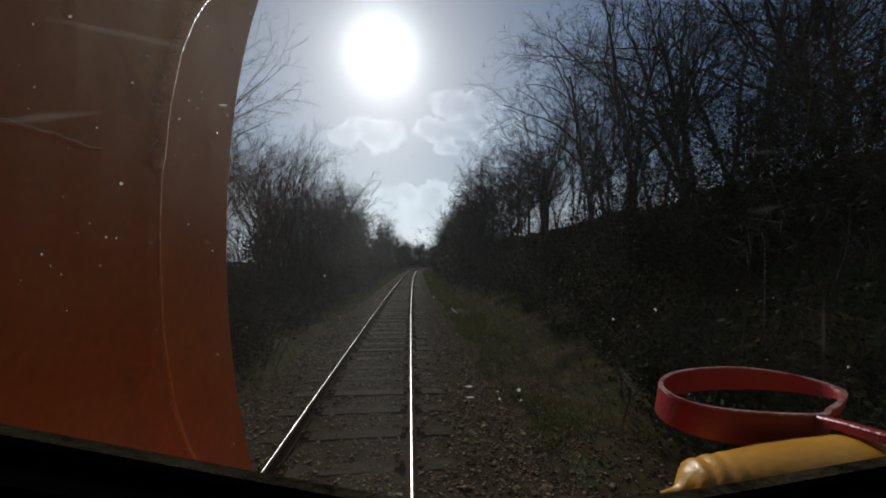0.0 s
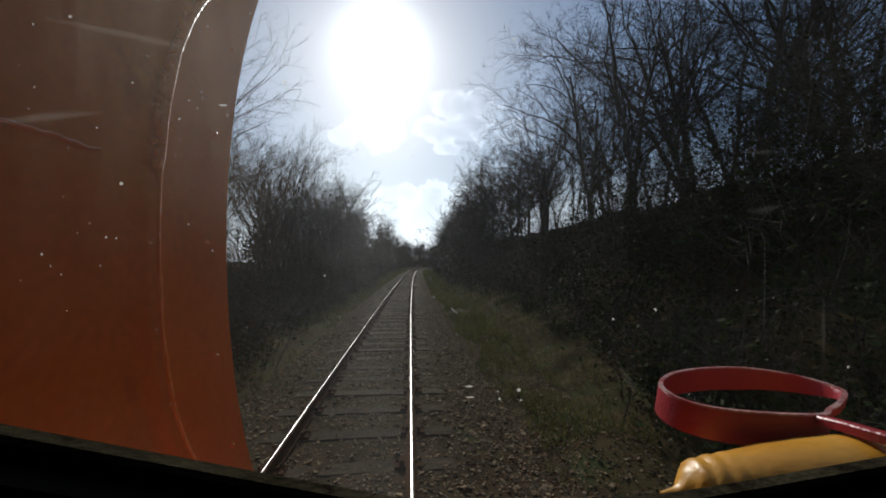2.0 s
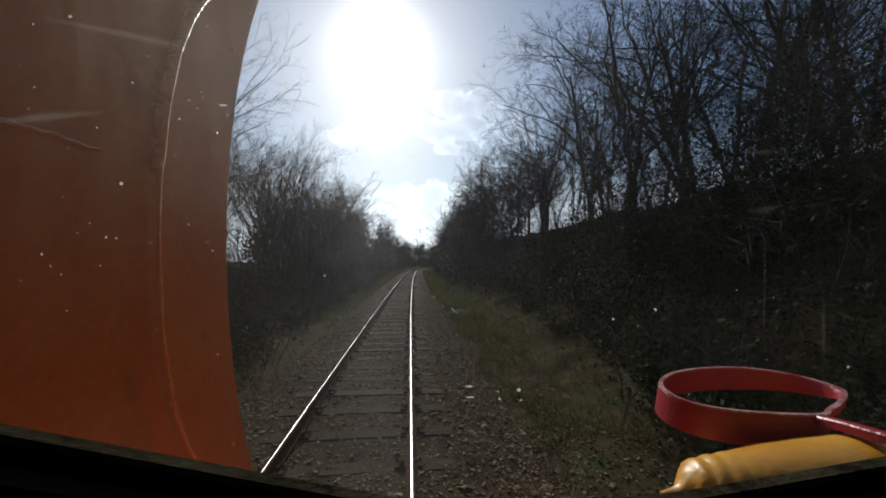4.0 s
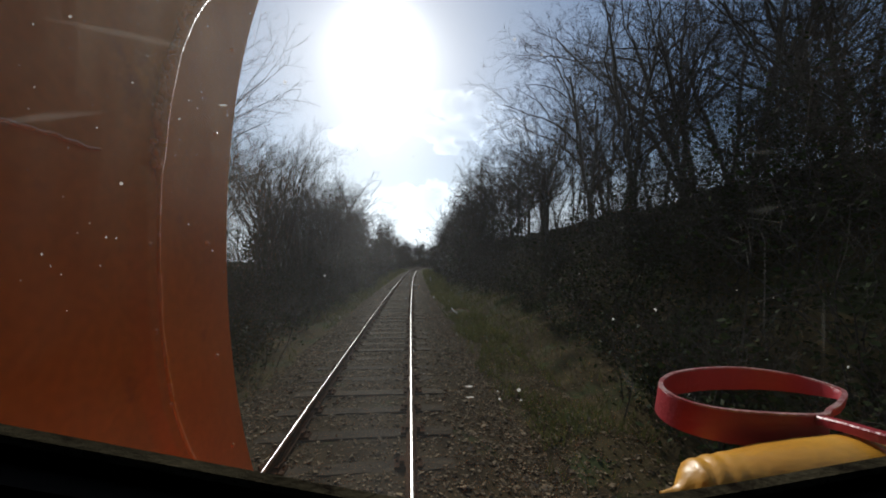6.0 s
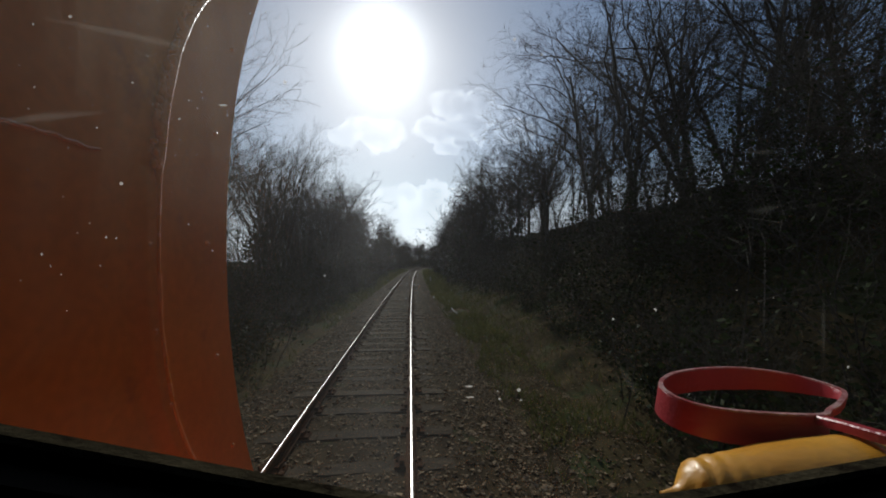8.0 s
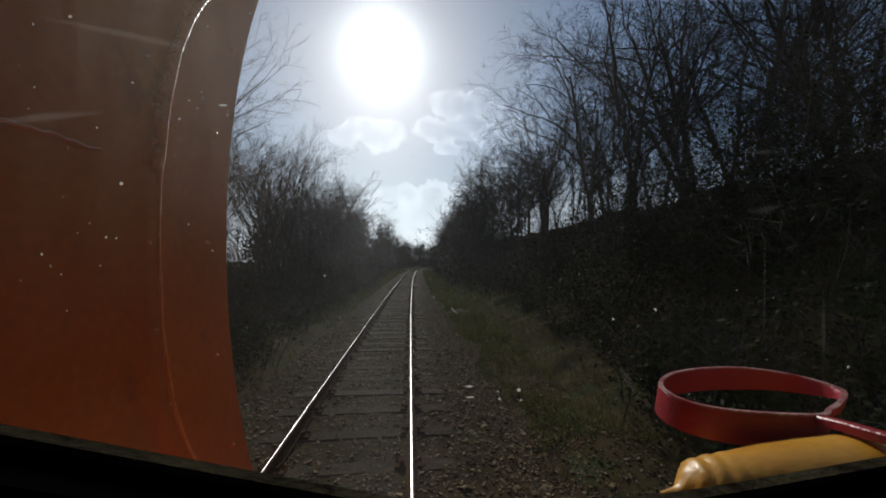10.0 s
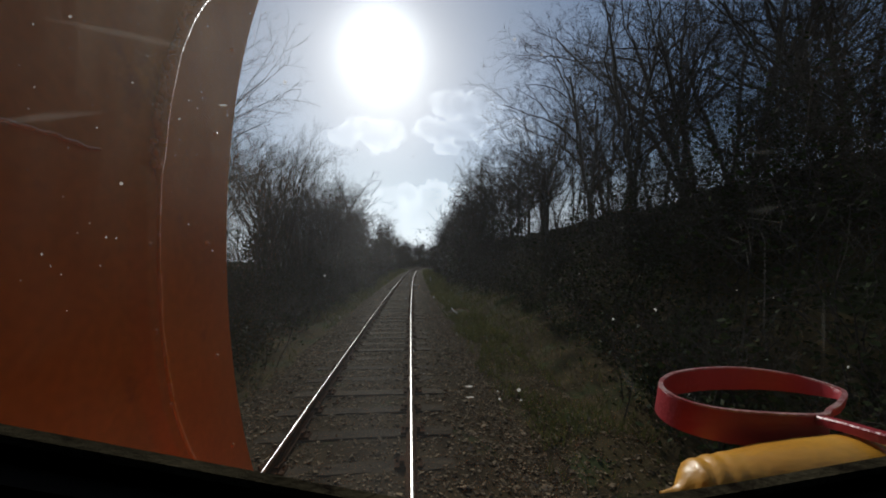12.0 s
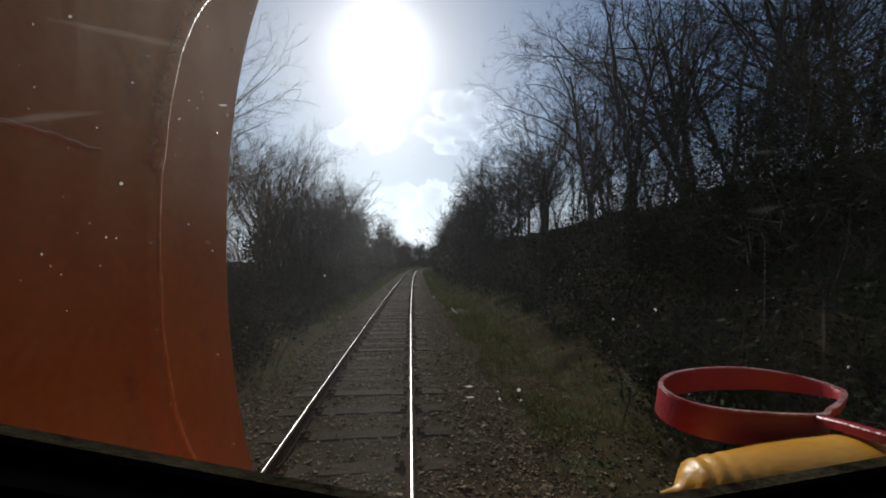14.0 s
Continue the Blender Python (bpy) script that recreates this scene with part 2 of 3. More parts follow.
def box(x0, x1, y0, y1, z0, z1, bevel=0.0):
    bm = bmesh.new()
    bmesh.ops.create_cube(bm, size=1, matrix=Matrix.LocRotScale(((x0 + x1) / 2, (y0 + y1) / 2, (z0 + z1) / 2), None, (x1 - x0, y1 - y0, z1 - z0)))
    if bevel:
        bmesh.ops.bevel(bm, geom=bm.edges[:], offset=bevel, segments=2, affect="EDGES")
    return bm


def sweep(path, section, closed=False):
    """A bmesh of a flat section (pairs: across, up) carried along a path, kept upright."""
    bm = bmesh.new()
    pts = [Vector(p) for p in path]
    rings = []
    n = len(pts)
    for i, p in enumerate(pts):
        a = pts[(i - 1) % n] if closed or i else pts[0]
        b = pts[(i + 1) % n] if closed or i < n - 1 else pts[-1]
        d = (b - a).normalized()
        side = d.cross(Vector((0, 0, 1))).normalized()
        up = side.cross(d)
        rings.append([bm.verts.new(p + side * s + up * u) for s, u in section])
    k = len(section)
    for i in range(n if closed else n - 1):
        r, q = rings[i], rings[(i + 1) % n]
        for j in range(k):
            bm.faces.new((r[j], r[(j + 1) % k], q[(j + 1) % k], q[j]))
    if not closed:
        bm.faces.new(rings[0])
        bm.faces.new(rings[-1][::-1])
    return bm


def disc(radius, k):
    return [(radius * math.cos(i * math.tau / k), radius * math.sin(i * math.tau / k)) for i in range(k)]


# ---- ground and line ----
GAUGE_HALF, RIGHT_RAIL, BEND = 0.7525, 0.03, 0.00043


def centre(y):
    """Across place of the track's middle, a long bend to the right that eases off far ahead."""
    f = min(max(y, 0.0), 170.0)
    e = min(max(y - 110, 0.0), 200.0)
    return RIGHT_RAIL - GAUGE_HALF + BEND * f * f / 2 + max(y - 170, 0) * BEND * 170 + 0.0008 * e * e


def lift(u, y):
    """Ground height over the rail tops at u metres right of the track's middle."""
    a = abs(u)
    z = -0.2 if a < 1.45 else -0.2 - 0.27 * min((a - 1.45) / 0.9, 1)
    far = min(max((a - 2.6) / 2.6, 0), 1)
    if u > 0:
        bank = min(max((u - 4.6) / 8.4, 0), 1)
        z += 0.35 * far + 5.0 * bank * bank * (3 - 2 * bank)
    else:
        bank = min(max((-u - 4.6) / 6.0, 0), 1)
        z += 0.25 * far + 1.6 * bank * bank * (3 - 2 * bank)
    if u > 2.6:                                # a shallow ditch at the foot of the bank
        z -= 0.28 * math.exp(-((u - 4.1 - 0.25 * noise.noise((y * 0.12, 7, 0))) / 0.38) ** 2)
    rough = min(max((a - 2.2) / 3, 0.0), 1)
    z += rough * 0.35 * noise.noise((u * 0.45, y * 0.45, 0)) + rough * 0.12 * noise.noise((u * 1.7, y * 1.7, 3))
    return z + 0.02 * noise.noise((u * 6, y * 6, 1))


us = np.concatenate([-np.geomspace(1500, 24, 12), np.arange(-20, -8, 0.8), np.arange(-8, -2.5, 0.25), np.arange(-2.5, 2.5, 0.125), np.arange(2.5, 9, 0.22), np.arange(9, 20, 0.7), np.geomspace(22, 1500, 12)])
ys = np.concatenate([-np.geomspace(900, 14, 10), np.arange(-12, 2, 1.0), np.arange(2, 20, 0.15), np.arange(20, 50, 0.4), np.arange(50, 170, 1.5), np.geomspace(172, 2500, 22)])
gv = [(centre(y) + u, float(y), lift(u, y)) for y in ys for u in us]
w = len(us)
gf = [(j * w + i, j * w + i + 1, (j + 1) * w + i + 1, (j + 1) * w + i) for j in range(len(ys) - 1) for i in range(w - 1)]
ground = new("ground", mesh_of("ground", gv, gf, EARTH, True))
ground.data.materials.append(BED)
for f in ground.data.polygons:
    side = f.center.x - centre(f.center.y)
    wander = 0.5 * noise.noise((f.center.x * 1.5, f.center.y * 0.9, 5)) + 0.25 * noise.noise((f.center.x * 5, f.center.y * 4, 6))
    shrink = min(max((f.center.y - 45) / 40, 0), 1)
    if -2.1 + wander + 0.7 * shrink < side < 2.7 + 1.2 * wander - 1.3 * shrink:
        f.material_index = 1
tagged(ground, "leaf-littered earth of a shallow railway cutting with grassy verges", "ground", kind="structure")


def on_ground(u, y, sink=0.05):
    return Vector((centre(y) + u, y, lift(u, y) - sink))


rng = np.random.default_rng(4)
sleeper_at = [-8.4]
while sleeper_at[-1] < 150:
    sleeper_at.append(sleeper_at[-1] + 0.79 + rng.uniform(-0.02, 0.02))

# ballast: a deep bed of broken stones, joined
sv, sf = [], []
tet = [(1, 1, 1), (-1, -1, 1), (-1, 1, -1), (1, -1, -1), (0.9, -0.8, 0.7), (-0.8, 0.9, 0.6)]
hull = [(0, 1, 4), (0, 5, 1), (0, 4, 3), (0, 3, 2), (0, 2, 5), (1, 3, 4), (1, 2, 3), (1, 5, 2)]
for i in range(34000):
    far = i % 8 == 0
    y = rng.uniform(-9, 2) if i % 19 == 0 else 2.0 + 15 * rng.random() ** 1.25 if i % 3 else (17 + 95 * rng.random() ** 1.4 if far else 2.0 + 30 * rng.random())
    u = rng.uniform(-2.3, 2.5) if i % 5 else 2.0 + abs(rng.normal(0, 1.25))
    s = rng.uniform(0.007, 0.019) * (1.8 if far else 1)
    if abs(u) < 1.28 and 2 < y < 60 and min(abs(y - q) for q in sleeper_at[int((y + 7) / 0.82):int((y + 10.5) / 0.76)]) < 0.12 and rng.random() < 0.62:
        continue
    c = on_ground(u, y, 0) + Vector((0, 0, s * 0.3))
    m = Euler((rng.uniform(-0.5, 0.5), rng.uniform(-0.5, 0.5), rng.uniform(0, 6.3))).to_matrix() @ Matrix.Diagonal((s * rng.uniform(0.7, 1.4), s * rng.uniform(0.7, 1.3), s * 0.38))
    n0 = len(sv)
    sv += [c + m @ Vector(p) for p in tet]
    sf += [(a + n0, b + n0, d + n0) for a, b, d in hull]
ballast = new("ballast", mesh_of("ballast", sv, sf, STONE))
tagged(ballast, "grey-brown crushed stone ballast between and beside the rails", "ballast", kind="stuff")

# track: rails on iron chairs on timber sleepers
track = tagged(new("railway_track"), "single railway track with shiny rails on worn wooden sleepers", "railway track", kind="structure")
web = [(-0.065, -0.155), (-0.065, -0.142), (-0.012, -0.125), (-0.012, -0.05), (-0.034, -0.04), (-0.034, -0.012), (-0.022, -0.003), (0.022, -0.003), (0.034, -0.012), (0.034, -0.04), (0.012, -0.05), (0.012, -0.125), (0.065, -0.142), (0.065, -0.155)]
along = list(np.arange(-14, 60, 1.0)) + list(np.arange(60, 240, 3.0))
for side in (-1, 1):
    path = [(centre(y) + side * GAUGE_HALF, float(y), 0) for y in along]
    rail = part("rail", sweep(path, web), RUST, track, "rail with a rusty web and a bright worn top")
    w2 = 0.009 if side > 0 else 0.0035
    head = [(-w2 - 0.002, -0.004), (-w2 - 0.002, -0.001), (-w2, 0), (w2, 0), (w2 + 0.002, -0.001), (w2 + 0.002, -0.004)]
    part("rail_head", sweep(path, head), STEEL, rail, "bright worn steel running surface")
sleeper_meshes = []
for kind in range(5):
    sl = bmesh.new()
    bmesh.ops.create_cube(sl, size=1, matrix=Matrix.Diagonal((2.6, 0.25, 0.13, 1)))
    bmesh.ops.bevel(sl, geom=sl.edges[:], offset=0.014, segments=1, affect="EDGES")
    bmesh.ops.subdivide_edges(sl, edges=[e for e in sl.edges if abs(e.verts[0].co.x - e.verts[1].co.x) > 1], cuts=14)
    for v in sl.verts:
        p = v.co.copy()
        v.co.y += 0.016 * noise.noise((p.x * 2.3, kind * 5, p.y * 9)) + 0.007 * noise.noise((p.x * 9, kind * 5, p.z * 20))
        v.co.z += 0.010 * noise.noise((p.x * 3.1, p.y * 7, kind * 9)) - 0.012 * max(abs(p.x) - 1.1, 0) / 0.2
        v.co.x += 0.03 * noise.noise((kind, p.y * 10, p.z * 10)) * (abs(p.x) > 1.25)
    me = bpy.data.meshes.new("sleeper")
    sl.to_mesh(me), sl.free()
    me.materials.append(WOOD)
    sleeper_meshes.append(me)
ch = box(-0.16, 0.16, -0.09, 0.09, -0.02, 0.012, 0.006)
for sx in (-1, 1):
    bmesh.ops.create_cube(ch, size=1, matrix=Matrix.LocRotScale((sx * 0.075, 0, 0.03), None, (0.05, 0.11, 0.07)))
    bmesh.ops.create_cone(ch, segments=6, radius1=0.02, radius2=0.016, depth=0.03, cap_ends=True, matrix=Matrix.Translation((sx * 0.13, 0.04, 0.025)))
chair_mesh = bpy.data.meshes.new("rail_chair")
ch.to_mesh(chair_mesh), ch.free()
chair_mesh.materials.append(RUST)
for y in sleeper_at:
    d = math.atan(BEND * max(y, 0))
    ob = new("sleeper", sleeper_meshes[int(rng.integers(5))])
    ob.parent = track
    ob.matrix_basis = pose(centre(y) + rng.uniform(-0.04, 0.04), y, -0.25 + rng.uniform(-0.012, 0.012), rng.uniform(-1, 1), rng.uniform(-0.4, 0.4), -math.degrees(d) + rng.uniform(-1.2, 1.2))
    if y < 60:
        for side in (-1, 1):
            k = new("rail_chair", chair_mesh)
            k.parent = ob
            k.matrix_basis = pose(side * GAUGE_HALF, 0, 0.08)


# ---- plants ----
class Wood:
    """Collects tapered three- to six-sided limbs for one mesh."""
    def __init__(self):
        self.v, self.f = [], []

    def limb(self, pts, r0, r1, k):
        n = len(pts) - 1
        base = len(self.v)
        d = (pts[-1] - pts[0]).normalized()
        a = d.orthogonal().normalized()
        b = d.cross(a)
        for i, p in enumerate(pts):
            r = r0 + (r1 - r0) * i / n
            for j in range(k):
                w2 = j * math.tau / k
                self.v.append(p + a * (r * math.cos(w2)) + b * (r * math.sin(w2)))
        for i in range(n):
            for j in range(k):
                q = base + i * k
                self.f.append((q + j, q + (j + 1) % k, q + k + (j + 1) % k, q + k + j))

    def leaf(self, p, size, rnd):
        d = Vector((rnd.gauss(0, 1), rnd.gauss(0, 1), rnd.gauss(0, 0.6))).normalized() * size
        e = d.orthogonal().normalized() * size * rnd.uniform(0.5, 0.9)
        e.rotate(Matrix.Rotation(rnd.uniform(0, 6.3), 3, d))
        n = len(self.v)
        self.v += [p - d, p + e * 0.8, p + d, p - e * 0.8]
        self.f.append((n, n + 1, n + 2, n + 3))


def grow(rnd, thick, thin, p, d, length, r, level, kids, spread, up, tips, fine=0.0035, coarse=False):
    """One limb and, along it, its side limbs, down to twigs of the radius fine."""
    n = ((6, 4, 2, 1, 1, 1) if coarse else (8, 6, 4, 2, 1, 1))[level]
    pts, q, e = [p.copy()], p.copy(), d.copy()
    for _ in range(n):
        e = (e + Vector((rnd.gauss(0, 1), rnd.gauss(0, 1), rnd.gauss(0, 1))) * (0.10, 0.20, 0.24, 0.24, 0.2, 0.2)[level] + Vector((0, 0, up))).normalized()
        q = q + e * (length / n)
        pts.append(q.copy())
    last = level >= len(kids) or kids[level] == 0
    r1 = max(r * (0.4 if level else 0.45), fine * 0.5)
    (thick if level < 1 else thin).limb(pts, r, r1, ((5, 3, 3, 3, 3, 3) if coarse else (8, 5, 4, 3, 3, 3))[level])
    if last:
        tips.append(q)
        return
    for i in range(kids[level]):
        f = (0.32, 0.22, 0.15, 0.12, 0.1)[level]
        f = min(f + (1.02 - f) * (i + rnd.random()) / kids[level], 1.0)
        j = min(int(f * n), n - 1)
        s = pts[j].lerp(pts[j + 1], f * n - j)
        way = (pts[j + 1] - pts[j]).normalized()
        c = way.copy()
        c.rotate(Matrix.Rotation(radians(rnd.uniform(*spread)), 3, Vector((rnd.gauss(0, 1), rnd.gauss(0, 1), rnd.gauss(0, 1))).cross(way).normalized()))
        grow(rnd, thick, thin, s, c, length * rnd.uniform(0.46, 0.7) * (1.12 - 0.42 * f), max((r + (r1 - r) * f) * 0.55, fine), level + 1, kids, spread, up, tips, fine, coarse)


def bare_tree(name, seed, height, radius, kids, spread, up, ivy=0, lean=0.06, stems=1, fine=0.0035, coarse=False):
    rnd = random.Random(seed)
    thick, thin, leaves, tips = Wood(), Wood(), Wood(), []
    for s in range(stems):
        d = Vector((rnd.gauss(0, lean), rnd.gauss(0, lean), 1)).normalized()
        start = Vector((rnd.gauss(0, 0.12), rnd.gauss(0, 0.12), -0.3)) if stems > 1 else Vector((0, 0, -0.3))
        grow(rnd, thick, thin, start, d, height * rnd.uniform(0.66, 0.78), radius * rnd.uniform(0.8, 1.0), 0, kids, spread, up, tips, fine, coarse)
    ob = new(name)
    a = new("trunk", mesh_of("trunk", thick.v, thick.f, BARK, True))
    b = new("crown", mesh_of("crown", thin.v, thin.f, TWIG))
    a.parent = b.parent = ob
    if ivy:
        for _ in range(ivy):
            h = rnd.random() ** 1.2 * height * 0.4
            w2, rr = rnd.uniform(0, 6.3), radius + abs(rnd.gauss(0, 0.05))
            leaves.leaf(Vector((rr * math.cos(w2), rr * math.sin(w2), h)), rnd.uniform(0.04, 0.08), rnd)
        c = new("ivy", mesh_of("ivy", leaves.v, leaves.f, IVY))
        c.parent = ob
        tagged(c, "dark green ivy leaves")
    return ob


def thicket(name, seed, height, width, stems, leaf_count, leaf_size, kids, stem=0.014, fine=0.003):
    """A shrub of many arching stems, twigs and some small dark leaves."""
    rnd = random.Random(seed)
    thin, leaves, tips = Wood(), Wood(), []
    for s in range(stems):
        w2 = rnd.uniform(0, 6.3)
        d = Vector((math.cos(w2) * rnd.uniform(0.1, 0.8), math.sin(w2) * rnd.uniform(0.1, 0.8), 1)).normalized()
        start = Vector((rnd.gauss(0, width * 0.2), rnd.gauss(0, width * 0.2), -0.2))
        grow(rnd, thin, thin, start, d, height * rnd.uniform(0.6, 1.0), stem, 1, kids, (22, 62), 0.01, tips, fine, True)
    for _ in range(leaf_count):
        p = rnd.choice(tips)
        leaves.leaf(Vector((p.x, p.y, max(p.z, 0.1))) * rnd.uniform(0.2, 0.92) + Vector((rnd.gauss(0, 0.15), rnd.gauss(0, 0.15), rnd.gauss(0, 0.12))), leaf_size * rnd.uniform(0.6, 1.3), rnd)
    ob = new(name)
    a = new("stems", mesh_of("stems", thin.v, thin.f, TWIG))
    b = new("foliage", mesh_of("foliage", leaves.v, leaves.f, IVY))
    a.parent = b.parent = ob
    return ob


def place_copies(kinds, spots, rnd, label, category, group, sizes):
    for i, (u, y) in enumerate(spots):
        k = kinds[i % len(kinds)]
        p = on_ground(u, y, 0.05)
        s = rnd.uniform(*sizes)
        m = pose(p.x, p.y, p.z, 0, 0, rnd.uniform(0, 360))
        if i < len(kinds):
            ob = k
            ob.matrix_basis = m
        else:
            ob = copy_thing(k, m)
        ob.scale = (s, s, s * rnd.uniform(0.9, 1.1))
        tagged(ob, label, category, group)


rnd = random.Random(21)


def strew(count, y0, y1, power, u0, u1, near):
    """Places along the line, closer together ahead of the camera; near: how strongly they crowd towards u0."""
    return [(u0 + (u1 - u0) * rnd.random() ** near, y0 + (y1 - y0) * ((i + rnd.random()) / count) ** power) for i in range(count)]


# tall spreading trees on top of the right-hand bank
oaks = [bare_tree("bare_tree", 31 + i, 12.5, 0.17, (9, 5, 5, 3, 2), (22, 55), 0.045, ivy=(160, 300)[i % 2], lean=0.12, stems=2, fine=0.0055) for i in range(4)]
spots = [(10.5, 10.0), (12.5, 14.5), (9.6, 17.5), (12.2, 21), (10.2, 25), (14.5, 10.5), (15, 18), (11.8, 30), (13.5, 5.5), (10.0, 35), (17, 13), (9.2, 13.5), (13.0, 38), (16.5, 26), (18.5, 19), (17.5, 8.5), (20, 14), (22, 21)]
place_copies(oaks, spots, rnd, "leafless spreading tree with ivy on its trunk, on the bank", "tree", "trees on the bank", (0.70, 0.93))
far_oaks = [bare_tree("bare_tree", 41 + i, 12.5, 0.2, (9, 6, 5, 4), (25, 60), 0.04, ivy=120, fine=0.013, coarse=True) for i in range(2)]
place_copies(far_oaks, strew(34, 42, 165, 1.1, 9.5, 18, 1), rnd, "leafless spreading tree on the bank farther along the line", "tree", "trees on the bank", (0.9, 1.2))
# slender trees across the line, with open sky between their stems
slim = [bare_tree("slender_tree", 61 + i, 10.5, 0.095, (11, 5, 4, 2), (20, 50), 0.07, lean=0.1, stems=2, ivy=200, fine=0.005, coarse=True) for i in range(4)]
place_copies(slim, strew(27, 12, 46, 1.0, -6.0, -12, 1.2), rnd, "slender leafless tree with thin upright stems beside the line", "tree", "slender trees beside the line", (0.78, 1.08))
place_copies([copy_thing(k, Matrix()) for k in slim], strew(13, 13, 36, 1.0, 9.5, 13, 1), rnd, "low slender leafless tree with thin stems on the bank", "tree", "slender trees beside the line", (0.55, 0.8))
far_slim = [bare_tree("slender_tree", 71 + i, 10.5, 0.10, (9, 4, 3), (20, 50), 0.07, lean=0.1, stems=2, fine=0.016, coarse=True) for i in range(3)]
place_copies(far_slim, strew(46, 42, 165, 1.1, -7.2, -15, 1.2) + strew(20, 44, 150, 1.1, 8.5, 12, 1), rnd,
             "slender leafless tree with thin upright stems farther along the line", "tree", "slender trees beside the line", (0.88, 1.28))
# undergrowth; the plants far along the line have fewer twigs
shrubs = [thicket("shrub", 81 + i, 3.9, 2.4, 9, 950, 0.048, (0, 6, 4, 2)) for i in range(4)]
place_copies(shrubs, strew(28, -3, 14, 1.0, 5.6, 10.5, 1.1) + strew(22, 1, 12, 1, 8, 13, 1), rnd,
             "dense leafless shrub with dark twigs and scattered ivy leaves", "shrub", "shrubs on the bank", (0.75, 1.10))
place_copies([copy_thing(k, Matrix()) for k in shrubs], strew(36, 14, 42, 1.0, 5.6, 10.5, 1.1), rnd,
             "low leafless shrub with dark twigs on the bank", "shrub", "shrubs on the bank", (0.55, 0.85))
place_copies([copy_thing(k, Matrix()) for k in shrubs], strew(24, 10, 44, 1.1, -6.2, -11, 1), rnd,
             "tall dense leafless shrub beside the line", "shrub", "shrubs beside the line", (0.75, 1.1))
sparse = [thicket("shrub", 91 + i, 4.1, 2.6, 10, 480, 0.10, (0, 5, 4, 0), 0.022, 0.013) for i in range(3)]
place_copies(sparse, strew(60, 36, 180, 1.1, 5.8, 12, 1.1) + strew(54, 30, 180, 1.1, -6.2, -13, 1.1) + strew(18, 165, 290, 1.0, -3.5, -40, 1) + strew(8, 70, 170, 1.0, -14, -40, 1) + strew(16, 150, 250, 1.0, -3.6, -9, 1) + strew(18, 48, 130, 1.0, -4.8, -7.2, 1) + strew(8, 70, 150, 1.0, 5, 7, 1), rnd,
             "dense leafless shrub far along the line", "shrub", "shrubs on the bank", (1.15, 1.75))
briars = [thicket("bramble_bush", 101 + i, 1.7, 1.8, 7, 520, 0.045, (0, 4, 3, 2)) for i in range(3)]
place_copies(briars, strew(48, 14, 110, 1.3, -4.2, -10, 1.8) + strew(34, 5, 26, 1.1, -3.9, -6.5, 1) + strew(30, 9, 42, 1.1, -3.3, -5.2, 1) + strew(42, 3, 80, 1.3, 4.9, 6.8, 1) + strew(10, 1.5, 6.5, 1, 4.1, 5.2, 1), rnd,
             "low tangled bramble bush with dull green leaves", "bush", "bramble bushes along the line", (0.75, 1.25))
# far trees where the line bends out of sight
distant = [bare_tree("far_tree", 76 + i, 10, 0.12, (7, 5, 3), (22, 55), 0.06, fine=0.03, coarse=True) for i in range(2)]
place_copies(distant, strew(30, 165, 300, 1.0, -5.5, -40, 1) + strew(22, 165, 235, 1.0, -4.2, -15, 1) + strew(16, 150, 300, 1.0, 5.5, 24, 1), rnd,
             "leafless tree in a far wood along the line", "tree", "far trees", (1.0, 1.4))

# grass of the verges
gw = Wood()
for i in range(38000):
    strip = i % 5 < 2
    y = 5.0 + 74 * rnd.random() ** 1.5 if strip else (2.5 + 110 * rnd.random() ** 2.1 if i % 8 else rnd.uniform(-10, 3))
    u = 2.55 + 0.55 * noise.noise((y * 0.4, 2, 8)) + abs(rnd.gauss(0, 0.95)) if strip else (2.3 + 3.5 * rnd.random() if i % 5 == 2 else -rnd.uniform(2.3, 6.0))
    if noise.noise((u * 0.5, y * 0.35, 9)) < -0.38:
        continue
    if 0 < y < 14 and u < 0 and rnd.random() < 0.7:
        continue
    if 0 < y < 12 and u > 0 and rnd.random() < 0.75 - 0.03 * y:
        continue
    p = on_ground(u, y, 0.01)
    h = rnd.uniform(0.08, 0.24) * (1 + max(y, 0) / 60)
    bend = Vector((rnd.gauss(0, 0.5), rnd.gauss(0, 0.5), 1)) * h
    s = Vector((rnd.gauss(0, 1), rnd.gauss(0, 1), 0)).normalized() * (0.006 + 0.0006 * max(y, 0))
    n = len(gw.v)
    gw.v += [p - s, p + s, p + bend * 0.6 + s * 0.6, p + bend, p + bend * 0.6 - s * 0.6]
    gw.f.append((n, n + 1, n + 2, n + 3, n + 4))
grass = new("grass", mesh_of("grass", gw.v, gw.f, GRASS))
tagged(grass, "patchy rough verge grass, green and straw coloured", "grass", kind="stuff")

# fallen leaves and twigs on the verges
lw = Wood()
for i in range(12000):
    y = 2.5 + 28 * rnd.random() ** 1.8
    u = rnd.uniform(1.7, 6.5) if i % 5 else -rnd.uniform(1.7, 5.5)
    lw.leaf(on_ground(u, y, -0.012), rnd.uniform(0.012, 0.034), rnd)
    if i % 14 == 0:
        p = on_ground(u, y, -0.02)
        d = Vector((rnd.gauss(0, 1), rnd.gauss(0, 1), rnd.uniform(0, 0.3))).normalized() * rnd.uniform(0.1, 0.4)
        lw.limb([p, p + d * 0.5 + Vector((0, 0, 0.01)), p + d], 0.006, 0.003, 4)
litter = new("leaf_litter", mesh_of("leaf_litter", lw.v, lw.f, LITTER))
